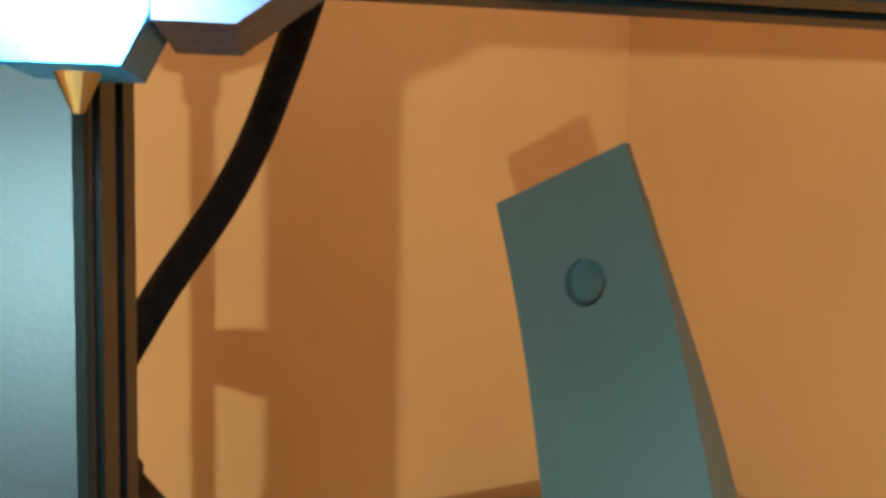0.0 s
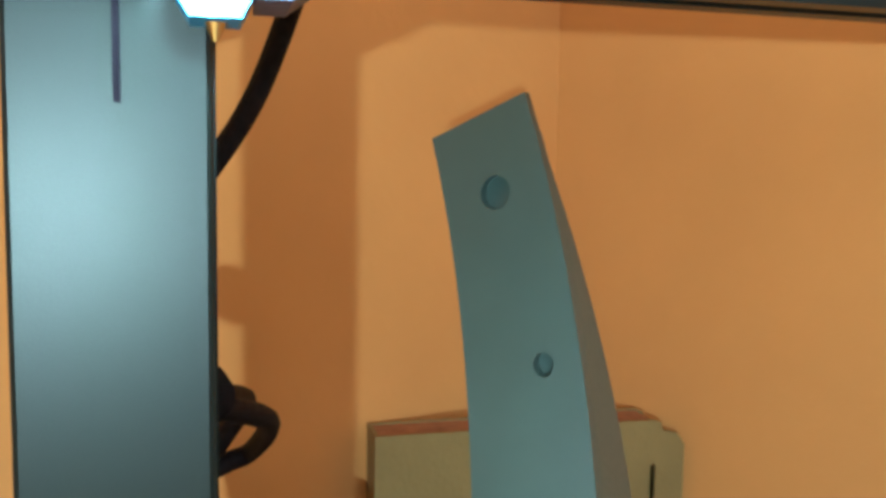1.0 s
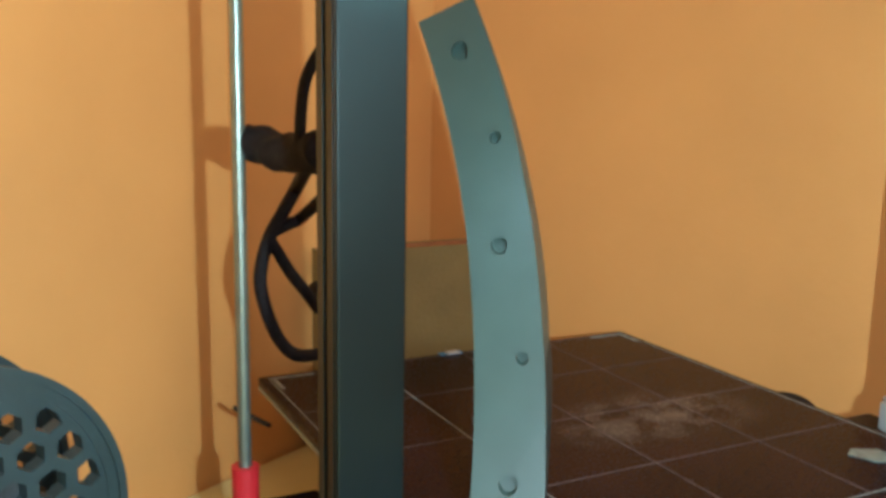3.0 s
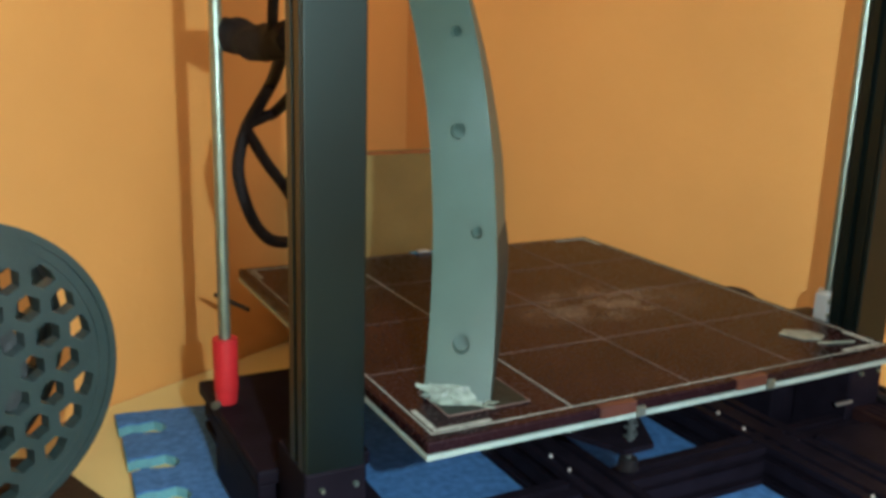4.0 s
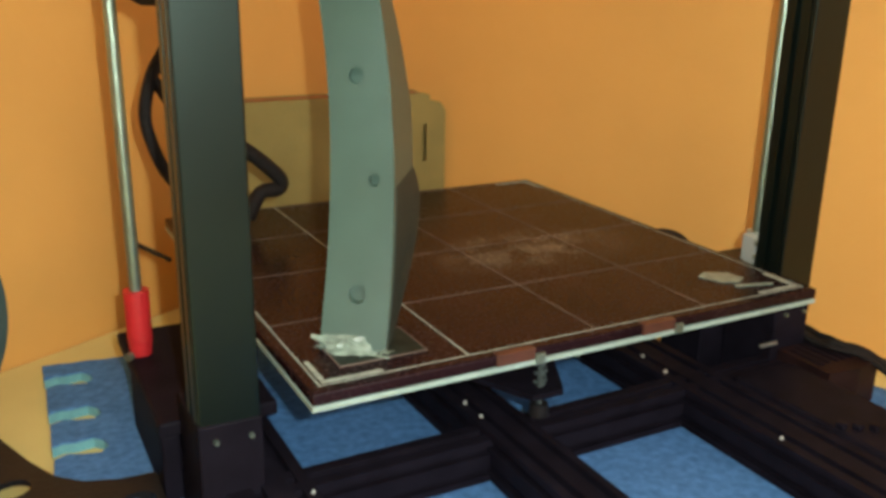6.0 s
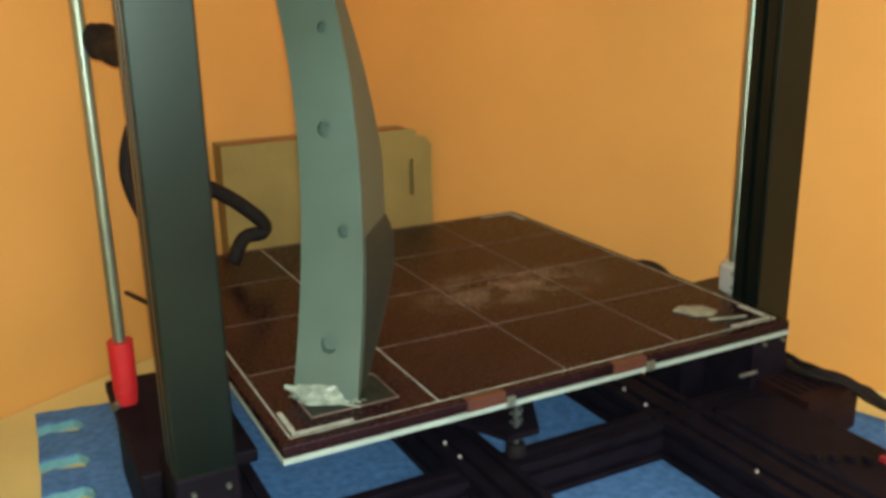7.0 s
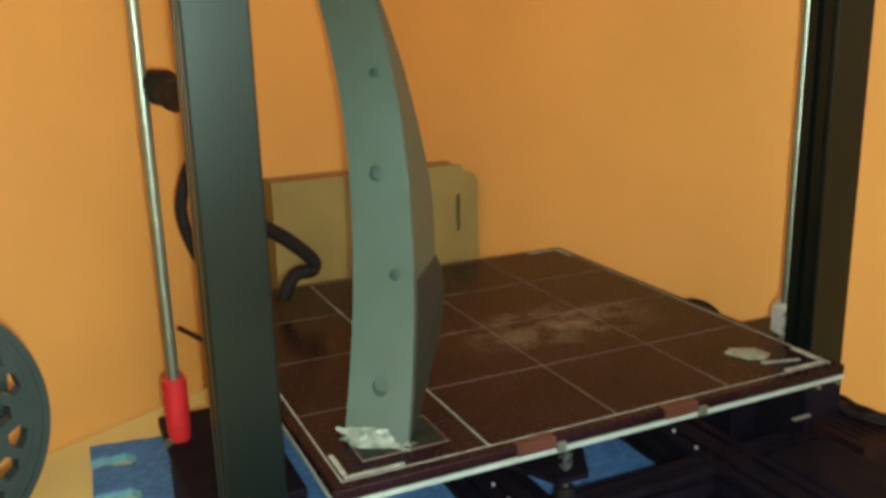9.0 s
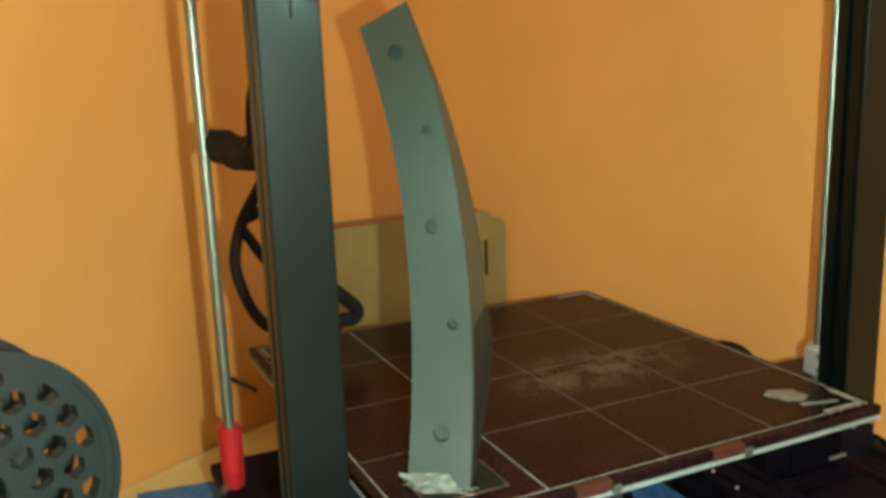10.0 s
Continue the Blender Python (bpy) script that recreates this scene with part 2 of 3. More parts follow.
# ---- the table ----
table = tagged(new("table"), "cream laminate table pushed into the room's corner", "table")
to_world = Matrix((-ALONG_L, -ALONG_R, Vector((0, 0, 1)))).transposed().to_4x4()
to_world.translation = (CORNER.x, CORNER.y, 0)
part("tabletop", moved(boxed(-1.3, -0.9, TABLE_Z - 0.03, -0.003, -0.003, TABLE_Z, bevel=0.002), to_world), TABLE, table)
for x, y in ((-1.25, -0.85), (-1.25, -0.05), (-0.06, -0.85), (-0.06, -0.05)):
    part("leg", moved(boxed(x - 0.025, y - 0.025, FLOOR_Z, x + 0.025, y + 0.025, TABLE_Z - 0.03, bevel=0.003), to_world), TABLE, table)

# ---- the foam mat ----
mat = tagged(new("foam_mat"), "blue foam puzzle mat with wavy notched edge on the table", "mat")
outline = [(-0.121, 0.160)]
for cy in (0.205, 0.258, 0.322):
    x = -0.118 + (cy - 0.2) * 0.04
    outline += [(x, cy - 0.013), (x + 0.009, cy - 0.009), (x + 0.018, cy - 0.013), (x + 0.030, cy - 0.016), (x + 0.036, cy - 0.009), (x + 0.034, cy + 0.002), (x + 0.028, cy + 0.009), (x + 0.016, cy + 0.007), (x + 0.008, cy + 0.009), (x, cy + 0.006)]
outline += [(-0.1125, 0.355)]
outline += [(-0.1125 + 0.012 * k, 0.355 - 0.0018 * k + 0.0014 * (k % 2)) for k in range(1, 17)]
outline += [(0.20, 0.31), (0.47, 0.08), (0.496, 0.0), (0.430, -0.054), (0.40, -0.08), (0.39, -0.30), (-0.05, -0.30), (-0.11, 0.0)]
part("foam", prism(bmesh.new(), outline, Matrix.Translation((0, 0, TABLE_Z + 0.0005)), 0.0075), FOAM_LIT_SIDE, mat, "foam layer with its lit side tone put into the colour")
part("felt_top", prism(bmesh.new(), outline, Matrix.Translation((0, 0, TABLE_Z + 0.0081)), 0.0014), FELT, mat, "fuzzy blue top layer")

# ---- the cardboard box across the corner ----
carton = tagged(new("cardboard_box"), "flat brown cardboard box standing upright in the corner", "box")
BX0, BX1, BY, BTOP = 0.0915, 0.313, 0.4725, 0.181
outline = [(BX0, TABLE_Z + 0.001), (BX1 + 0.014, TABLE_Z + 0.001), (BX1 + 0.014, BTOP - 0.020), (BX1 + 0.008, BTOP - 0.011), (BX1 - 0.004, BTOP - 0.008), (BX1 - 0.006, BTOP - 0.002), (BX1 - 0.012, BTOP), (BX0, BTOP)]
hole = [(BX1 - 0.014, BTOP - 0.034), (BX1 - 0.009, BTOP - 0.034), (BX1 - 0.009, BTOP - 0.075), (BX1 - 0.014, BTOP - 0.075)]
up_y = Matrix.Translation((0, BY + 0.003, 0)) @ pose(0, 0, 0, 90, 0, 0)
part("front_panel", prism(bmesh.new(), outline, up_y, 0.003, [hole]), CARD, carton)
part("back_panel", prism(bmesh.new(), outline, Matrix.Translation((0, BY + 0.034, 0)) @ pose(0, 0, 0, 90, 0, 0), 0.003), CARD, carton)
part("side_panel", boxed(BX0, BY + 0.003, TABLE_Z + 0.001, BX0 + 0.003, BY + 0.031, BTOP), CARD, carton)
part("side_panel", boxed(BX1 + 0.0108, BY + 0.003, TABLE_Z + 0.001, BX1 + 0.0138, BY + 0.031, BTOP - 0.021), CARD, carton)
part("top_flap", moved(boxed(BX0 + 0.003, BY + 0.003, BTOP - 0.004, BX1 - 0.012, BY + 0.031, BTOP - 0.001), Matrix.Identity(4)), CARD_EDGE, carton, "reddish worn top flap edge")

# ---- the printer ----
printer = tagged(new("printer"), "black open-frame desktop 3D printer with dark gridded build plate", "3D printer")
FRONT = 0.0555
LX0, LX1 = -0.0490, -0.0128
RX0, RX1 = 0.3970, 0.4330
BASE_TOP = 0.04


def upright(x0, x1):
    body = part("upright", moved(extrusion(0.615, x1 - x0, 0.022, slot=0.0055), Matrix.Translation(((x0 + x1) / 2, FRONT + 0.0115, BASE_TOP - 0.005))), BLACK_ALU, printer, "black anodised aluminium upright")
    part("front_cover", boxed(x0 + 0.0005, FRONT - 0.0035, BASE_TOP + 0.02, x1 - 0.0005, FRONT + 0.0005, 0.60, bevel=0.0012), BLACK_ALU, body)
    part("foot_bracket", boxed(x0 - 0.0004, FRONT - 0.0046, -0.0105, x1 + 0.0004, FRONT + 0.046, BASE_TOP + 0.026, bevel=0.0015), BLACK_PAINT, body)
    for z in (0.056,):
        for x in (x0 + 0.009, x1 - 0.007):
            part("screw", cyl(bmesh.new(), 0.0017, 0.0014, 0.0024, pose(x, FRONT - 0.0068, z, 90), 12), STEEL, body)
    return body


left_up = upright(LX0, LX1)
right_up = upright(RX0, RX1)
part("slit", boxed(-0.0302, FRONT - 0.0042, 0.380, -0.0290, FRONT - 0.0030, 0.43), BLACK_PAINT, left_up)
part("end_tab", boxed(-0.0265, FRONT - 0.0048, 0.404, -0.018, FRONT - 0.0028, 0.43, bevel=0.0008), GREY_METAL, left_up)
part("top_beam", boxed(LX0, FRONT, 0.61, RX1, FRONT + 0.04, 0.63, bevel=0.002), BLACK_ALU, printer)


# base frame of slotted bars
def bar_x(x0, x1, y, z, w=0.04, h=0.04):
    return moved(extrusion(x1 - x0, w, h), Matrix.Translation((x0, y, z)) @ pose(0, 0, 0, 0, 90, 0))


def bar_y(y0, y1, x, z, w=0.04, h=0.04):
    return moved(extrusion(y1 - y0, w, h), Matrix.Translation((x, y0, z)) @ pose(0, 0, 0, -90, 0, 0))


part("base_bar", bar_x(-0.015, 0.40, 0.049, 0.005, 0.03, 0.022), BLACK_PAINT, printer)
part("side_rail", bar_y(-0.16, 0.30, -0.0185, 0.0055, 0.062, 0.031), BLACK_PAINT, printer)
part("side_rail", bar_y(-0.29, 0.25, 0.3185, 0.0055, 0.042, 0.031), BLACK_PAINT, printer)
part("centre_rail", bar_y(-0.34, 0.40, 0.1495, 0.0075, 0.034, 0.034), BLACK_PAINT, printer, "black slotted rail that carries the bed")

# motor plate and left screw
LROD, RROD = (-0.0522, 0.2145), (0.4090, 0.0905)
part("motor_plate", boxed(-0.062, FRONT + 0.047, 0.036, 0.012, 0.262, 0.046, bevel=0.002), BLACK_PAINT, printer)
part("plate_skirt", boxed(-0.0610, FRONT + 0.05, -0.0102, -0.049, 0.215, 0.036, bevel=0.002), BLACK_PAINT, printer)
part("motor", boxed(-0.046, 0.21, -0.0102, -0.006, 0.252, 0.036, bevel=0.004), BLACK_PLASTIC, printer)


def threaded(x, y, z0, z1, r=0.004):
    """A lead screw with a shallow thread."""
    bm = bmesh.new()
    seg, pitch = 16, 0.004
    n = int((z1 - z0) / pitch * 4)
    rings = []
    for i in range(n + 1):
        rr = r * (1.0 if i % 4 < 2 else 0.985)
        z = z0 + (z1 - z0) * i / n
        rings.append([bm.verts.new((x + rr * math.cos(2 * math.pi * k / seg), y + rr * math.sin(2 * math.pi * k / seg), z + pitch * k / seg)) for k in range(seg)])
    for a, b in zip(rings, rings[1:]):
        for k in range(seg - 1):
            bm.faces.new((a[k], a[k + 1], b[k + 1], b[k]))
        bm.faces.new((a[seg - 1], a[0], b[0], b[seg - 1]))
    return bm


part("lead_screw", threaded(*LROD, 0.06, 0.58, 0.0043), STEEL, printer, "steel lead screw", smooth=True)
part("lead_screw", threaded(*RROD, 0.075, 0.58, 0.004), STEEL, printer, "steel lead screw", smooth=True)
red = part("coupler_sleeve", cyl(bmesh.new(), 0.0085, 0.0088, 0.036, Matrix.Translation((*LROD, 0.0760)), 28), RED, printer, "red printed sleeve")
bm = cyl(bmesh.new(), 0.0068, 0.0085, 0.016, Matrix.Translation((*LROD, 0.0495)), 28)
part("sleeve_neck", bm, RED, red)
part("bolt", cyl(bmesh.new(), 0.003, 0.003, 0.004, pose(LROD[0] - 0.009, LROD[1] - 0.006, 0.0475, 90, 0, -50), 12), STEEL, red)
coup = part("coupler", cyl(bmesh.new(), 0.0082, 0.0082, 0.025, Matrix.Translation((*RROD, 0.1005)), 28), ALU, printer, "bare aluminium shaft coupler")
part("coupler_clamp", boxed(RROD[0] - 0.0115, RROD[1] - 0.0095, 0.0900, RROD[0] - 0.003, RROD[1] + 0.004, 0.1115, bevel=0.001), ALU, coup)
for z in (0.0955, 0.107):
    part("screw", cyl(bmesh.new(), 0.0022, 0.0022, 0.003, pose(RROD[0] - 0.010, RROD[1] - 0.0105, z, 90), 12), STEEL, coup)
part("motor", boxed(0.396, 0.092, 0.03, 0.440, 0.135, 0.084, bevel=0.004), BLACK_PLASTIC, printer)
part("motor_plate", boxed(0.372, FRONT + 0.047, -0.010, 0.452, 0.15, 0.030, bevel=0.002), BLACK_PAINT, printer)

part("foot_tab", boxed(0.382, FRONT - 0.0075, 0.0325, 0.400, FRONT - 0.0047, 0.0350, bevel=0.0006), GREY_METAL, right_up, "small bare metal tab")

# X gantry
gantry = part("gantry_beam", moved(extrusion(0.53, 0.04, 0.02), Matrix.Translation((-0.07, FRONT + 0.036, 0.431)) @ pose(0, 0, 0, 0, 90, 0)), BLACK_ALU, printer)
plate = prism(bmesh.new(), [(-0.075, 0.402), (-0.024, 0.398), (-0.020, 0.406), (-0.016, 0.43), (-0.016, 0.485), (-0.075, 0.485)], Matrix.Translation((0, FRONT - 0.006, 0)) @ pose(0, 0, 0, 90, 0, 0), 0.004, [[(-0.052, 0.425), (-0.038, 0.425), (-0.038, 0.436), (-0.045, 0.441), (-0.052, 0.436)]])
part("gantry_plate", plate, GREY_METAL, gantry, "grey metal gantry bracket")
for x, z in ((-0.064, 0.418), (-0.03, 0.416), (-0.018, 0.43)):
    part("wheel_bolt", cyl(bmesh.new(), 0.0042, 0.0036, 0.004, pose(x, FRONT - 0.012, z, 90), 6), STEEL, gantry)
arm = part("screw_bracket", boxed(-0.068, FRONT + 0.0475, 0.4165, -0.030, 0.250, 0.4225, bevel=0.001), GREY_METAL, gantry)
part("nut_flange", cyl(bmesh.new(), 0.013, 0.013, 0.005, Matrix.Translation((*LROD, 0.4135)), 28), BRASS, gantry)
part("nut", cyl(bmesh.new(), 0.0065, 0.0065, 0.012, Matrix.Translation((*LROD, 0.405)), 24), BRASS, gantry)
part("nut_flange", cyl(bmesh.new(), 0.011, 0.011, 0.005, Matrix.Translation((*RROD, 0.4485)), 28), BRASS, gantry)
part("screw_bracket", boxed(0.375, FRONT + 0.045, 0.451, 0.45, 0.12, 0.456, bevel=0.001), GREY_METAL, gantry)

# print head
HX, HY, HZ = -0.0128, 0.0460, 0.3905
headc = part("head_carriage", boxed(HX - 0.011, HY - 0.012, HZ + 0.028, HX + 0.040, HY + 0.0165, HZ + 0.095, bevel=0.004), DUCT, printer, "dark blue plastic print head housing")
duct = prism(bmesh.new(), [(HX + 0.0085, HZ + 0.008), (HX + 0.016, HZ + 0.008), (HX + 0.046, HZ + 0.030), (HX + 0.046, HZ + 0.040), (HX + 0.0085, HZ + 0.040)], Matrix.Translation((0, HY + 0.013, 0)) @ pose(0, 0, 0, 90, 0, 0), 0.024)
part("fan_duct", duct, DUCT, headc)
for k in range(3):
    part("duct_fin", boxed(HX + 0.013 + 0.006 * k, HY - 0.0135, HZ + 0.012 + 0.004 * k, HX + 0.0155 + 0.006 * k, HY - 0.0112, HZ + 0.026 + 0.003 * k), GREY_METAL, headc)
sock = prism(bmesh.new(), [(-0.0055, 0.004), (0.0055, 0.004), (0.008, 0.009), (0.008, 0.029), (-0.0085, 0.029), (-0.0085, 0.009)], Matrix.Translation((HX, HY + 0.009, HZ)) @ pose(0, 0, 0, 90, 0, 0), 0.018)
part("heater_block", sock, SILICONE, headc, "pale blue silicone heater block sock")
part("work_light", boxed(HX - 0.0055, HY - 0.0102, HZ + 0.011, HX + 0.0055, HY - 0.0092, HZ + 0.024, bevel=0.0003), GLOW, headc, "glowing cyan-white work light")
part("nozzle", cyl(bmesh.new(), 0.0006, 0.0028, 0.005, Matrix.Translation((HX, HY, HZ + 0.0024)), 16), BRASS, headc)

tip = Matrix.Translation((HX, HY, HZ))
for o in (headc, *headc.children):
    o.data.transform(tip @ Matrix.Diagonal((0.78, 0.78, 0.78, 1)) @ tip.inverted())

# sleeve of wires from the head down behind the upright
cable = part("cable", tube([(0.010, 0.055, 0.440), (0.016, 0.10, 0.452), (0.013, 0.14, 0.430), (0.004, 0.15, 0.402), (-0.005, 0.15, 0.382), (-0.021, 0.15, 0.357), (-0.030, 0.155, 0.335), (-0.030, 0.165, 0.292)], 0.0034), CABLE, printer, "black braided cable sleeve", smooth=True)
part("cable", tube([(-0.024, 0.160, 0.296), (-0.002, 0.255, 0.271), (-0.012, 0.255, 0.254), (-0.022, 0.255, 0.237), (-0.028, 0.255, 0.218), (-0.029, 0.255, 0.202), (-0.024, 0.255, 0.181), (-0.016, 0.255, 0.163), (-0.003, 0.255, 0.151), (0.030, 0.280, 0.143)], 0.0046), CABLE, printer, smooth=True)
part("cable", tube([(-0.022, 0.155, 0.298), (0.004, 0.200, 0.278), (0.001, 0.255, 0.249), (-0.010, 0.255, 0.244), (-0.022, 0.255, 0.237), (-0.016, 0.255, 0.224), (-0.007, 0.255, 0.209), (0.002, 0.255, 0.197), (0.020, 0.280, 0.177)], 0.0042), CABLE, printer, smooth=True)
bm = tube([(-0.042, 0.222, 0.301), (-0.040, 0.213, 0.301), (-0.034, 0.20, 0.298), (-0.027, 0.175, 0.298), (-0.020, 0.15, 0.300)], 0.0115, seg=14, steps=6)
for v in bm.verts:
    v.co += Vector(noise.noise_vector(v.co * 90)) * 0.0025
part("cable_wrap", bm, CABLE, printer, "black tape wrapped round the cable and screw", smooth=True)
part("cable", tube([(0.020, 0.29, 0.190), (0.052, 0.30, 0.170), (0.070, 0.30, 0.155), (0.082, 0.302, 0.142), (0.080, 0.302, 0.134), (0.064, 0.300, 0.132), (0.053, 0.30, 0.112)], 0.0062, steps=4), CABLE, printer, smooth=True)

# heated bed
BS, BZ, CELL, INS = 0.372, 0.10, 0.09, 0.006
bedobj = part("build_plate", boxed(-0.001, -0.002, BZ - 0.0072, BS, BS, BZ, bevel=0.0012), BED, printer, "dark build plate with dim white grid")
part("plate_edge", boxed(-0.0012, -0.0025, BZ - 0.0106, BS - 0.0005, BS - 0.0015, BZ - 0.0074, bevel=0.0006), GLASS_EDGE, bedobj, "pale lower plate edge")
t = 0.00055
for i in range(5):
    c = INS + CELL * i
    part("grid_line", boxed(c - t, INS - t, BZ - 0.0002, c + t, INS + 4 * CELL + t, BZ + 0.00025), LINE if i in (0, 1, 4) else LINE_DIM, bedobj)
    part("grid_line", boxed(INS + t * 1.2, c - t, BZ - 0.0002, INS + 4 * CELL - t * 1.2, c + t, BZ + 0.0002), LINE if i in (0,) else LINE_DIM, bedobj)
for sx, sy in ((0, 0), (1, 0), (0, 1), (1, 1)):
    cx, cy = (INS + 0.002 if sx == 0 else BS - INS - 0.002), (INS + 0.002 if sy == 0 else BS - INS - 0.002)
    dx, dy = (1 if sx == 0 else -1), (1 if sy == 0 else -1)
    part("corner_mark", boxed(min(cx, cx + dx * 0.036), min(cy, cy + dy * 0.003), BZ, max(cx, cx + dx * 0.036), max(cy, cy + dy * 0.003), BZ + 0.0004), LINE, bedobj)
    part("corner_mark", boxed(min(cx, cx + dx * 0.003), min(cy + dy * 0.0045, cy + dy * 0.03), BZ, max(cx, cx + dx * 0.003), max(cy + dy * 0.0045, cy + dy * 0.03), BZ + 0.0004), LINE, bedobj)
for cx in (0.123, 0.229):
    cl = part("plate_clip", boxed(cx - 0.013, -0.0032, BZ - 0.0068, cx + 0.013, 0.0030, BZ + 0.0005, bevel=0.0003), CLIP, bedobj, "brown metal plate clip")
    part("clip_wire", boxed(cx + 0.0135, -0.0042, BZ - 0.0100, cx + 0.0195, 0.001, BZ - 0.0035, bevel=0.0005), STEEL, cl)
rear = part("plate_clip", boxed(0.166, BS - 0.006, BZ - 0.0078, 0.188, BS + 0.0015, BZ + 0.0008, bevel=0.0004), SILICONE, bedobj, "pale blue plate clip at the rear edge")
part("clip_wire", boxed(0.171, BS - 0.010, BZ + 0.0009, 0.183, BS - 0.002, BZ + 0.0030, bevel=0.0006), ALU, rear)
part("bed_carriage", prism(bmesh.new(), [(0.10, 0.14), (0.12, 0.11), (0.158, 0.030), (0.182, 0.030), (0.222, 0.11), (0.235, 0.14), (0.235, 0.26), (0.10, 0.26)], Matrix.Translation((0, 0, 0.0455)), 0.004), BLACK_PAINT, bedobj)


def spring(x, y):
    pts = [(x + 0.0042 * math.cos(k * 1.05), y + 0.0042 * math.sin(k * 1.05), 0.050 + 0.0380 * k / 36) for k in range(37)]
    part("levelling_spring", tube(pts, 0.0009, seg=5, steps=1), SPRING, bedobj)
    part("levelling_knob", cyl(bmesh.new(), 0.007, 0.006, 0.008, Matrix.Translation((x, y, 0.0335)), 20), BLACK_PLASTIC, bedobj)
    part("levelling_screw", cyl(bmesh.new(), 0.002, 0.002, 0.058, Matrix.Translation((x, y, 0.0635)), 10), SPRING, bedobj)


for q in ((0.170, 0.040), (0.15, 0.24), (0.21, 0.24)):
    spring(*q)
part("bed_wire", tube([(0.165, 0.09, 0.091), (0.158, 0.07, 0.074), (0.180, 0.060, 0.066), (0.215, 0.09, 0.069), (0.25, 0.15, 0.085)], 0.0018), CABLE, bedobj, smooth=True)
part("peg", tube([(-0.012, 0.30, 0.085), (-0.03, 0.335, 0.09)], 0.002, seg=6, steps=2), BLACK_PLASTIC, bedobj)

# control side of the base
case = part("electronics_case", boxed(0.341, -0.29, TABLE_Z + 0.0098, 0.400, 0.034, 0.024, bevel=0.003), BLACK_PAINT, printer, "black electronics housing beside the base rail")
# dark terminals, then two blocks standing for red LEDs by colour only
for k in range(6):
    part("terminal", boxed(0.343 + 0.009 * k, -0.060 - 0.006 * k, 0.0238, 0.348 + 0.009 * k, -0.054 - 0.006 * k, 0.028, bevel=0.0008), LED_RED if k > 3 else BLACK_PAINT, case)
for x, y in ((0.1385, 0.083), (0.1385, 0.061), (0.306, 0.096), (0.303, 0.066), (0.303, -0.046), (0.009, 0.030)):
    part("screw", cyl(bmesh.new(), 0.0014, 0.0010, 0.002, Matrix.Translation((x, y, 0.0252 if 0.1 < x < 0.15 else 0.0218)), 10), SCREW, printer)
part("loom", tube([(0.376, 0.215, 0.060), (0.382, 0.185, 0.086), (0.384, 0.165, 0.0935), (0.385, 0.145, 0.090), (0.388, 0.130, 0.070), (0.392, 0.125, 0.034)], 0.0045), CABLE, printer, smooth=True)

supply = tagged(new("power_supply"), "low black power supply case on the table beside the wall", "power supply")
part("case", prism(bmesh.new(), [(0.404, 0.050), (0.434, 0.088), (0.448, 0.084), (0.462, 0.030), (0.466, 0.006), (0.432, -0.003), (0.404, 0.001)], Matrix.Translation((0, 0, -0.0104)), 0.037), REDDISH, supply)
for k in range(5):
    part("vent_rib", boxed(0.410 + 0.008 * k, 0.014, 0.0262, 0.4135 + 0.008 * k, 0.044 + 0.003 * k, 0.0276, bevel=0.0005), BLACK_PAINT, supply)
wires = tagged(new("wire_bundle"), "dark lumpy bundle of wires lying along the power supply", "wires")
for k, r in enumerate((0.0030, 0.0026, 0.0024)):
    bm = tube([(0.446 - 0.006 * k, 0.096, 0.027 + r), (0.450 - 0.006 * k, 0.070, 0.0268 + r * (1 + k)), (0.445 - 0.005 * k, 0.046, 0.0268 + r), (0.449 - 0.006 * k, 0.022, 0.0268 + r), (0.462 - 0.004 * k, 0.004, 0.0200 + r), (0.486 - 0.004 * k, -0.004, 0.0050 + r), (0.520 - 0.004 * k, -0.020, -0.0190 + r)], r, seg=8)
    for v in bm.verts:
        v.co += Vector(noise.noise_vector(v.co * 60 + Vector((k, 0, 0)))) * 0.003 + Vector((0, 0, 0.0022))
    part("wire", bm, CABLE, wires, smooth=True)

# ---- the printed arch ----
arch = tagged(new("printed_arch"), "tall curved grey printed strip with holes standing on the build plate", "3D print")
W = Vector((0.81, -0.585, 0)).normalized()
B = Vector((0.585, 0.81, 0)).normalized()
SPINE = ((0.0385, 0.040, 0.101), (0.0465, 0.0507, 0.1295), (0.0618, 0.0811, 0.189), (0.0746, 0.1104, 0.2474), (0.0793, 0.1469, 0.3057), (0.0825, 0.1820, 0.3600), (0.0780, 0.1980, 0.3870))
FW = np.polyfit([q[2] for q in SPINE], [Vector(q).dot(W) for q in SPINE], 3)
FB = np.polyfit([q[2] for q in SPINE], [Vector(q).dot(B) for q in SPINE], 2)


def on_arch(u, v, s):
    """u across the strip, v behind its face, s the height of the spine."""
    z = min(max(s, 0.1005), 0.39)
    c, b = float(np.polyval(FW, z)), float(np.polyval(FB, z))
    dc = float(np.polyval(np.polyder(FW), z))
    lean = Vector((1, 0, -dc)).normalized()
    p = W * (c + u * lean.x) + B * (b + v) + Vector((0, 0, z + u * lean.z * min(1, (z - 0.1) / 0.06)))
    p.z = max(p.z, 0.1005)
    return p


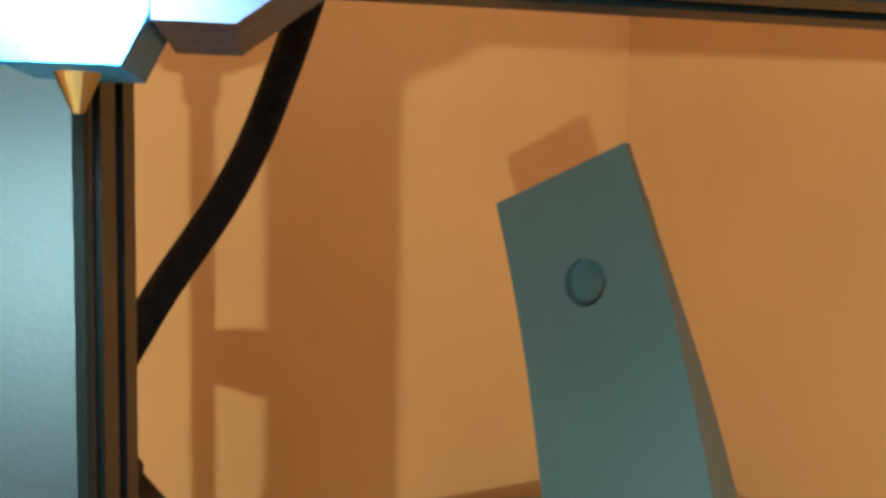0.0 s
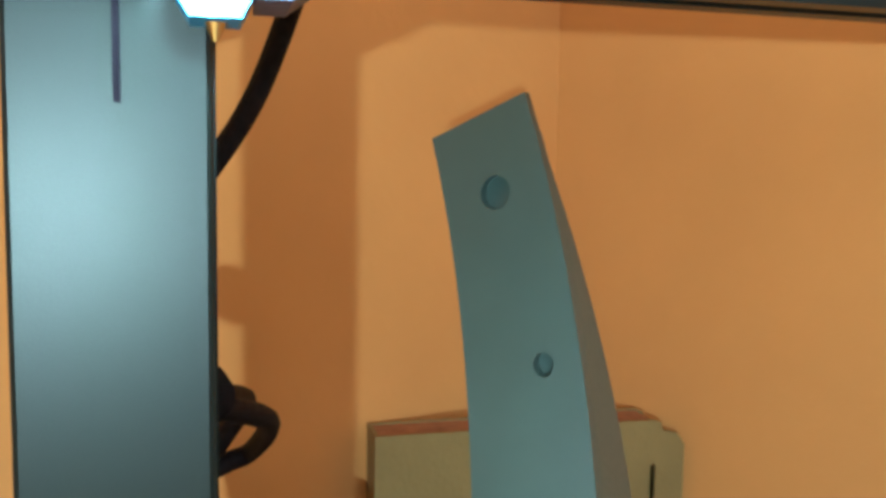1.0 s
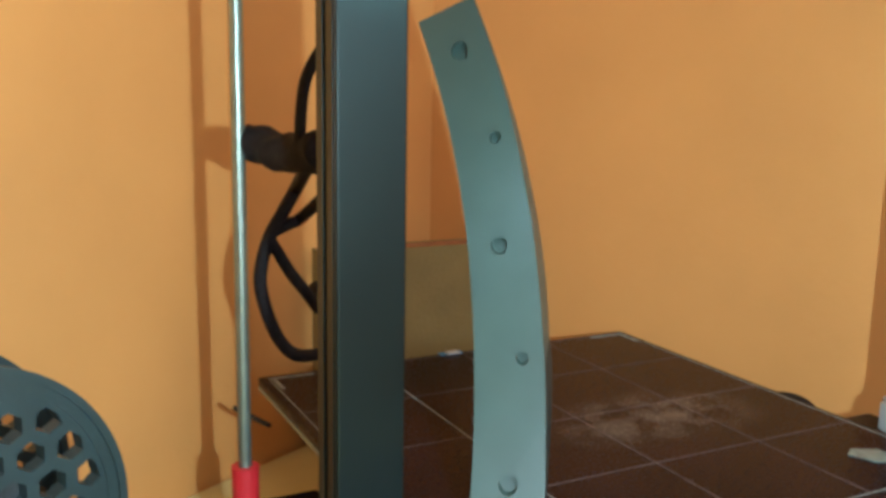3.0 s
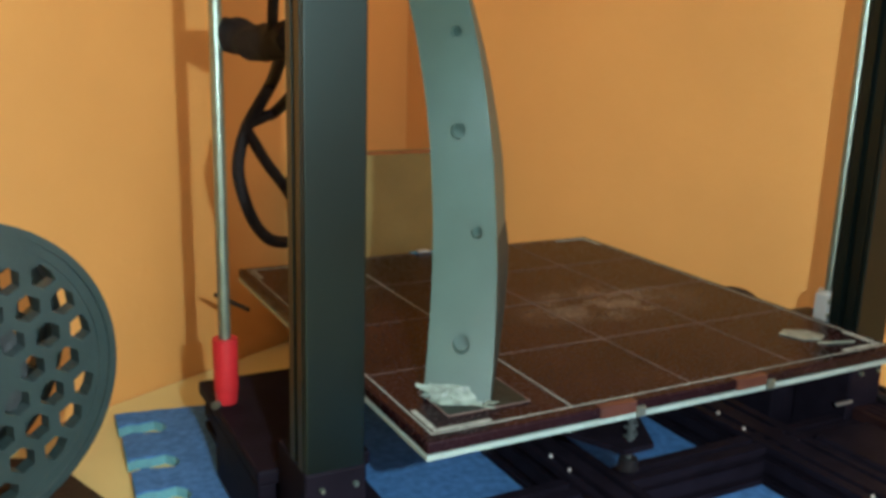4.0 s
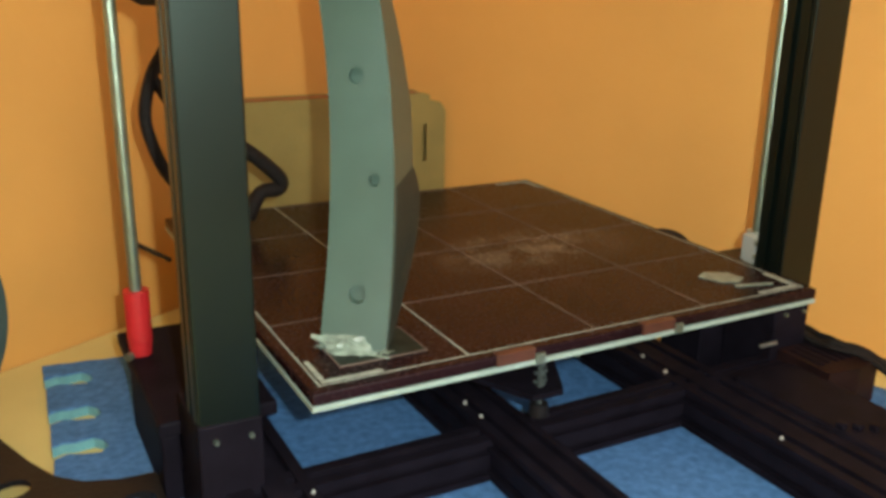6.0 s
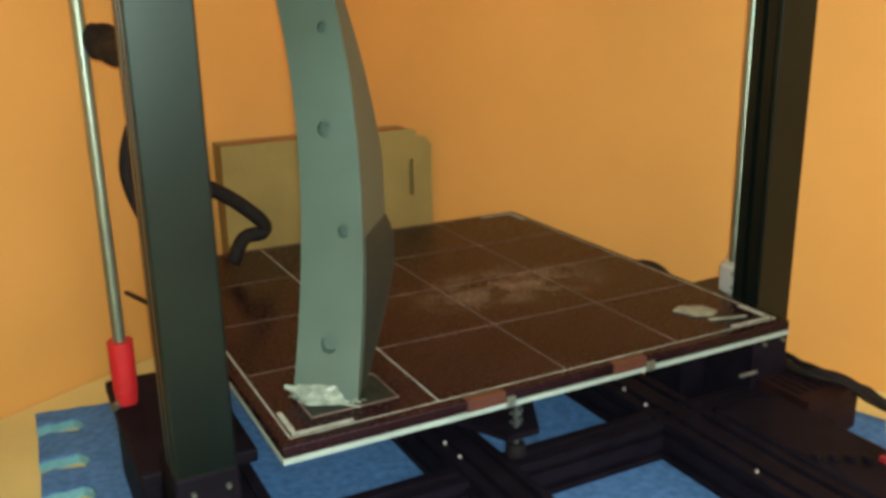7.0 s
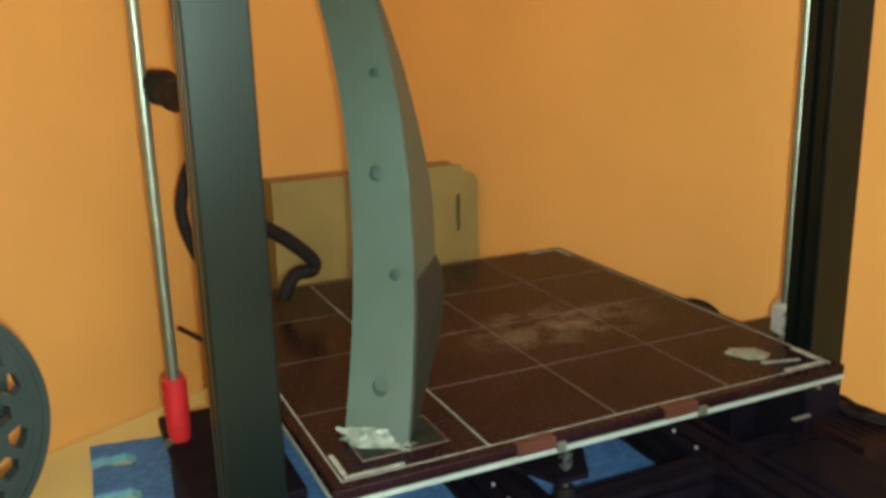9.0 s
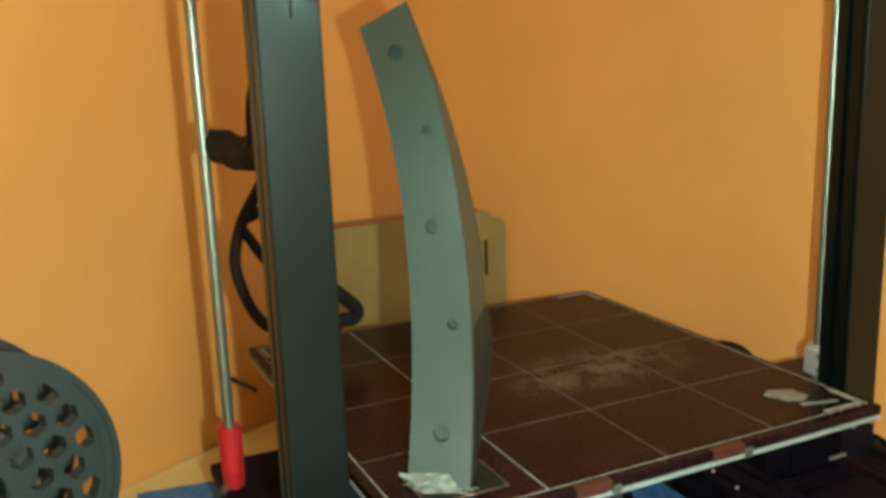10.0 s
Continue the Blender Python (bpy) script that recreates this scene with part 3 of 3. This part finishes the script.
HALF = 0.0195
HOLES = [(0.0, 0.1295, 0.0050), (0.0075, 0.189, 0.0034), (-0.001, 0.2474, 0.0048), (0.0072, 0.3057, 0.0034), (0.0, 0.360, 0.0055)]
DEEP = 0.006
outline = [(-HALF, 0.1005)] + [(-HALF, 0.1005 + 0.0095 * k) for k in range(1, 30)] + [(-HALF, 0.387), (-HALF * 0.5, 0.387), (0, 0.387), (HALF * 0.5, 0.387), (HALF, 0.387)] + [(HALF, 0.1005 + 0.0095 * k) for k in range(29, 0, -1)] + [(HALF, 0.1005)]
rings = [[(u + r * math.cos(2 * math.pi * k / 18), s + r * math.sin(2 * math.pi * k / 18)) for k in range(18)] for u, s, r in HOLES]
bm = prism(bmesh.new(), outline, Matrix.Identity(4), DEEP, rings)
for v in bm.verts:
    v.co = on_arch(v.co.x, v.co.z, v.co.y)
part("strip", bm, GREY_PLA, arch)
# deeper flange behind the upper part
bm = prism(bmesh.new(), [(HALF - 0.003, 0.1835 + 0.0095 * k) for k in range(0, 21)] + [(HALF, 0.1835 + 0.0095 * k) for k in range(20, -1, -1)], Matrix.Identity(4), 0.034)
for v in bm.verts:
    v.co = on_arch(v.co.x, DEEP + 0.0002 + 1.7 * v.co.z * min(1, max(0.02, (0.365 - v.co.y) / 0.145)), v.co.y)
part("side_flange", bm, GREY_PLA, arch)
bm = prism(bmesh.new(), [(-HALF, 0.225 + 0.0095 * k) for k in range(0, 16)] + [(-HALF + 0.003, 0.225 + 0.0095 * k) for k in range(15, -1, -1)], Matrix.Identity(4), 0.016)
for v in bm.verts:
    v.co = on_arch(v.co.x, DEEP + 0.0002 + v.co.z, v.co.y)
part("side_flange", bm, GREY_PLA, arch)
# ribbed support under the lean
for k in range(9):
    u = -HALF + 0.0015 + 0.0045 * k
    bm = bmesh.new()
    front, back = [], []
    for j in range(10):
        s = 0.1005 + 0.0092 * j
        front.append(on_arch(u, DEEP + 0.0026, s))
        bow = 0.012 + 0.078 * math.sin(2.45 * j / 9.0)
        q = on_arch(u, DEEP + bow, s)
        back.append(q)
    vs = [bm.verts.new(q) for q in front + back[::-1]]
    f = bm.faces.new(vs)
    r = bmesh.ops.extrude_face_region(bm, geom=[f])
    bmesh.ops.translate(bm, vec=W * 0.0014, verts=[g for g in r["geom"] if isinstance(g, bmesh.types.BMVert)])
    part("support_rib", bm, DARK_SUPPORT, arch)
for j in range(12):
    s = 0.105 + 0.0068 * j
    bow = 0.012 + 0.078 * math.sin(2.45 * min(1, (s - 0.1005) / 0.0828))
    bm = bmesh.new()
    vs = [bm.verts.new(on_arch(u, DEEP + d, s)) for u, d in ((-HALF + 0.0005, 0.0028), (HALF - 0.0005, 0.0028), (HALF - 0.0005, bow * 0.98), (-HALF + 0.0005, bow * 0.98))]
    f = bm.faces.new(vs)
    r = bmesh.ops.extrude_face_region(bm, geom=[f])
    bmesh.ops.translate(bm, vec=(0, 0, 0.0012), verts=[g for g in r["geom"] if isinstance(g, bmesh.types.BMVert)])
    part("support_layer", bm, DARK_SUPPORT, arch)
bm = prism(bmesh.new(), [(-HALF + 0.0035, 0.104 + 0.0095 * k) for k in range(0, 29)] + [(HALF - 0.0035, 0.104 + 0.0095 * k) for k in range(28, -1, -1)], Matrix.Identity(4), 0.002)
for v in bm.verts:
    v.co = on_arch(v.co.x, DEEP + 0.0003 + v.co.z, v.co.y)
part("back_web", bm, GREY_PLA, arch)
part("brim", boxed(0.024, 0.022, BZ + 0.0004, 0.077, 0.060, BZ + 0.0008), BRIM, arch, "thin translucent brim round the foot")
for x0, y0, x1, y1 in ((0.0235, 0.0215, 0.0775, 0.0222), (0.0235, 0.0598, 0.0775, 0.0605), (0.0235, 0.0224, 0.0242, 0.0596), (0.0768, 0.0224, 0.0775, 0.0596)):
    part("brim_edge", boxed(x0, y0, BZ + 0.0004, x1, y1, BZ + 0.0011), LINE_DIM, arch)
# torn white tape and glue at the foot
bm = bmesh.new()
rng = random.Random(4)
bmesh.ops.create_grid(bm, x_segments=22, y_segments=14, size=1)
for v in bm.verts:
    x, y = v.co.x, v.co.y
    edge = max(abs(x), abs(y))
    wob = 1 + 0.55 * noise.noise(Vector((x * 2.5, y * 2.5, 3)))
    rise = max(0, (y + 0.3)) * 0.006
    v.co = Vector((0.0345 + (x * 0.0120 + y * -0.003) * wob, 0.0385 + (y * 0.0070 - x * 0.0075) * wob, BZ + 0.0012 + rise + 0.0035 * (0.5 + noise.noise(Vector((x * 3, y * 3, 0)))) * (1 - 0.8 * edge)))
r = bmesh.ops.extrude_face_region(bm, geom=bm.faces[:])
bmesh.ops.translate(bm, vec=(0, 0, -0.0005), verts=[g for g in r["geom"] if isinstance(g, bmesh.types.BMVert)])
tape = part("foot_tape", bm, FOIL, arch, "torn white tape and glue round the foot")

for k in range(16):
    a = rng.uniform(0, 1)
    px, py = 0.0235 + 0.034 * a + rng.uniform(-0.002, 0.002), 0.0475 - 0.023 * a + rng.uniform(-0.003, 0.002)
    w, h, turn = rng.uniform(0.002, 0.005), rng.uniform(0.0006, 0.0014), rng.uniform(0, 180)
    bm = prism(bmesh.new(), [(-w, -h * 0.4), (-w * 0.2, -h), (w, -h * 0.2), (w * 0.7, h * 0.5), (-w * 0.3, h)], pose(px, py, BZ + 0.0012 + 0.0002 * k, rng.uniform(-14, 14), rng.uniform(-16, 16), turn), 0.0004)
    part("glue_shred", bm, FOIL, arch)

# torn scrap of tape near the plate's far front corner
bm = prism(bmesh.new(), [(0.312, 0.052), (0.322, 0.058), (0.338, 0.050), (0.340, 0.036), (0.330, 0.030), (0.318, 0.036)], Matrix.Translation((0, 0, BZ + 0.0004)), 0.0006)
tagged(part("tape_scrap", bm, FOIL), "torn white tape scrap stuck on the build plate", "tape")
bm = prism(bmesh.new(), [(0.322, 0.024), (0.350, 0.017), (0.351, 0.020), (0.323, 0.028)], Matrix.Translation((0, 0, BZ + 0.0004)), 0.0006)
tagged(part("tape_scrap", bm, FOIL), "thin white tape strip stuck on the build plate", "tape")

# ---- filament spool and its holder ----
SPC = Vector((-0.216, 0.110, 0.124))
SPR = 0.086
spool = tagged(new("filament_spool"), "grey-green plastic filament spool with honeycomb sides", "spool")
SPN = Vector((0.38, -0.92, 0.0)).normalized()
sx = Vector((0, 0, 1)).cross(SPN).normalized()
spool_m = Matrix((sx, Vector((0, 0, 1)), SPN)).transposed().to_4x4()
spool_m.translation = SPC


def ring(r0, r1, z0, z1, seg=72):
    bm = bmesh.new()
    loops = []
    for r, z in ((r0, z0), (r1, z0), (r1, z1), (r0, z1)):
        loops.append([bm.verts.new((r * math.cos(2 * math.pi * k / seg), r * math.sin(2 * math.pi * k / seg), z)) for k in range(seg)])
    for a in range(4):
        p, q = loops[a], loops[(a + 1) % 4]
        for k in range(seg):
            bm.faces.new((p[k], p[(k + 1) % seg], q[(k + 1) % seg], q[k]))
    return bm


def hexes(r0, r1, pitch, wall, z0, z1):
    """A honeycomb disc in one piece: hexagonal windows cut between two radii."""
    a = pitch / math.sqrt(3)
    n = int(r1 / pitch) + 2
    windows = []
    for i in range(-n, n + 1):
        for j in range(-n, n + 1):
            cx, cy = pitch * (i + 0.5 * (j % 2)), j * pitch * math.sqrt(3) / 2
            corners = [(cx + (a - wall) * math.cos(math.pi / 6 + k * math.pi / 3), cy + (a - wall) * math.sin(math.pi / 6 + k * math.pi / 3)) for k in range(6)]
            far_out = [math.hypot(*q) > r1 - 0.003 for q in corners]
            if sum(far_out) > 2 or min(math.hypot(*q) for q in corners) < r0 + 0.002:
                continue
            windows.append([(x * min(1, (r1 - 0.003) / math.hypot(x, y)), y * min(1, (r1 - 0.003) / math.hypot(x, y))) for x, y in corners])
    circle = [(r1 * math.cos(2 * math.pi * k / 72), r1 * math.sin(2 * math.pi * k / 72)) for k in range(72)]
    inner = [(r0 * math.cos(2 * math.pi * k / 36), r0 * math.sin(2 * math.pi * k / 36)) for k in range(36)]
    return prism(bmesh.new(), circle, Matrix.Translation((0, 0, z0)), z1 - z0, windows + [inner])


for side, z0 in ((0, 0.0), (1, -0.062)):
    flange = part("side_disc", moved(hexes(0.019, SPR - 0.0088, 0.0195, 0.0036, z0 - 0.006, z0 + 0.0036), spool_m), SPOOL, spool)
    part("rim", moved(ring(SPR - 0.009, SPR, z0 - 0.0005, z0 + 0.0045), spool_m), SPOOL, flange)
    part("rim_bead", moved(ring(SPR - 0.0035, SPR + 0.0008, z0 + 0.0046, z0 + 0.0062), spool_m), SPOOL, flange)
    part("hub_ring", moved(ring(0.0195, 0.027, z0 + 0.0038, z0 + 0.0055), spool_m), SPOOL, flange)
part("core", moved(ring(0.026, 0.030, -0.0575, -0.0045), spool_m), SPOOL, spool)
part("filament", moved(ring(0.0305, 0.040, -0.057, -0.005), spool_m), FILAMENT, spool, "dark filament wound on the core")

holder = tagged(new("spool_holder"), "black perforated plastic spool holder base under the spool", "spool holder")
edge = [(-0.36, 0.30), (-0.20, 0.285), (-0.167, 0.270), (-0.150, 0.222), (-0.133, 0.178), (-0.120, 0.152), (-0.105, 0.138), (-0.085, 0.131), (-0.062, 0.129), (-0.062, -0.02), (-0.36, -0.02)]
slots = []
for cx, cy, a in ((-0.162, 0.188, 20), (-0.146, 0.147, 15), (-0.100, 0.095, 15), (-0.079, 0.099, 25), (-0.20, 0.20, 20), (-0.185, 0.15, 15), (-0.135, 0.09, 10), (-0.22, 0.12, 10), (-0.17, 0.09, 10)):
    slots.append([(cx + 0.0125 * math.cos(t) * math.cos(radians(a)) - 0.0105 * math.sin(t) * math.sin(radians(a)), cy + 0.0125 * math.cos(t) * math.sin(radians(a)) + 0.0105 * math.sin(t) * math.cos(radians(a))) for t in (2 * math.pi * k / 16 for k in range(16))])
part("base_plate", prism(bmesh.new(), edge, Matrix.Translation((0, 0, -0.004)), 0.004, slots), BLACK_PLASTIC, holder)
for x, y in ((-0.34, 0.0), (-0.34, 0.27), (-0.19, 0.26), (-0.07, 0.0), (-0.07, 0.12)):
    part("foot", cyl(bmesh.new(), 0.006, 0.006, 0.0155, Matrix.Translation((x, y, -0.0121)), 16), BLACK_PLASTIC, holder)
part("axle", moved(cyl(bmesh.new(), 0.012, 0.012, 0.10, Matrix.Translation((0, 0, -0.029)), 24), spool_m), BLACK_PLASTIC, holder)
for d in (-0.076,):
    bm = prism(bmesh.new(), [(-0.05, -0.1295), (0.05, -0.1295), (0.014, 0.012), (0, 0.018), (-0.014, 0.012)], Matrix.Translation((0, 0, d)), 0.005, [[(-0.022, -0.11), (0.022, -0.11), (0.0, -0.03)]])
    part("stand", moved(bm, spool_m), BLACK_PLASTIC, holder)
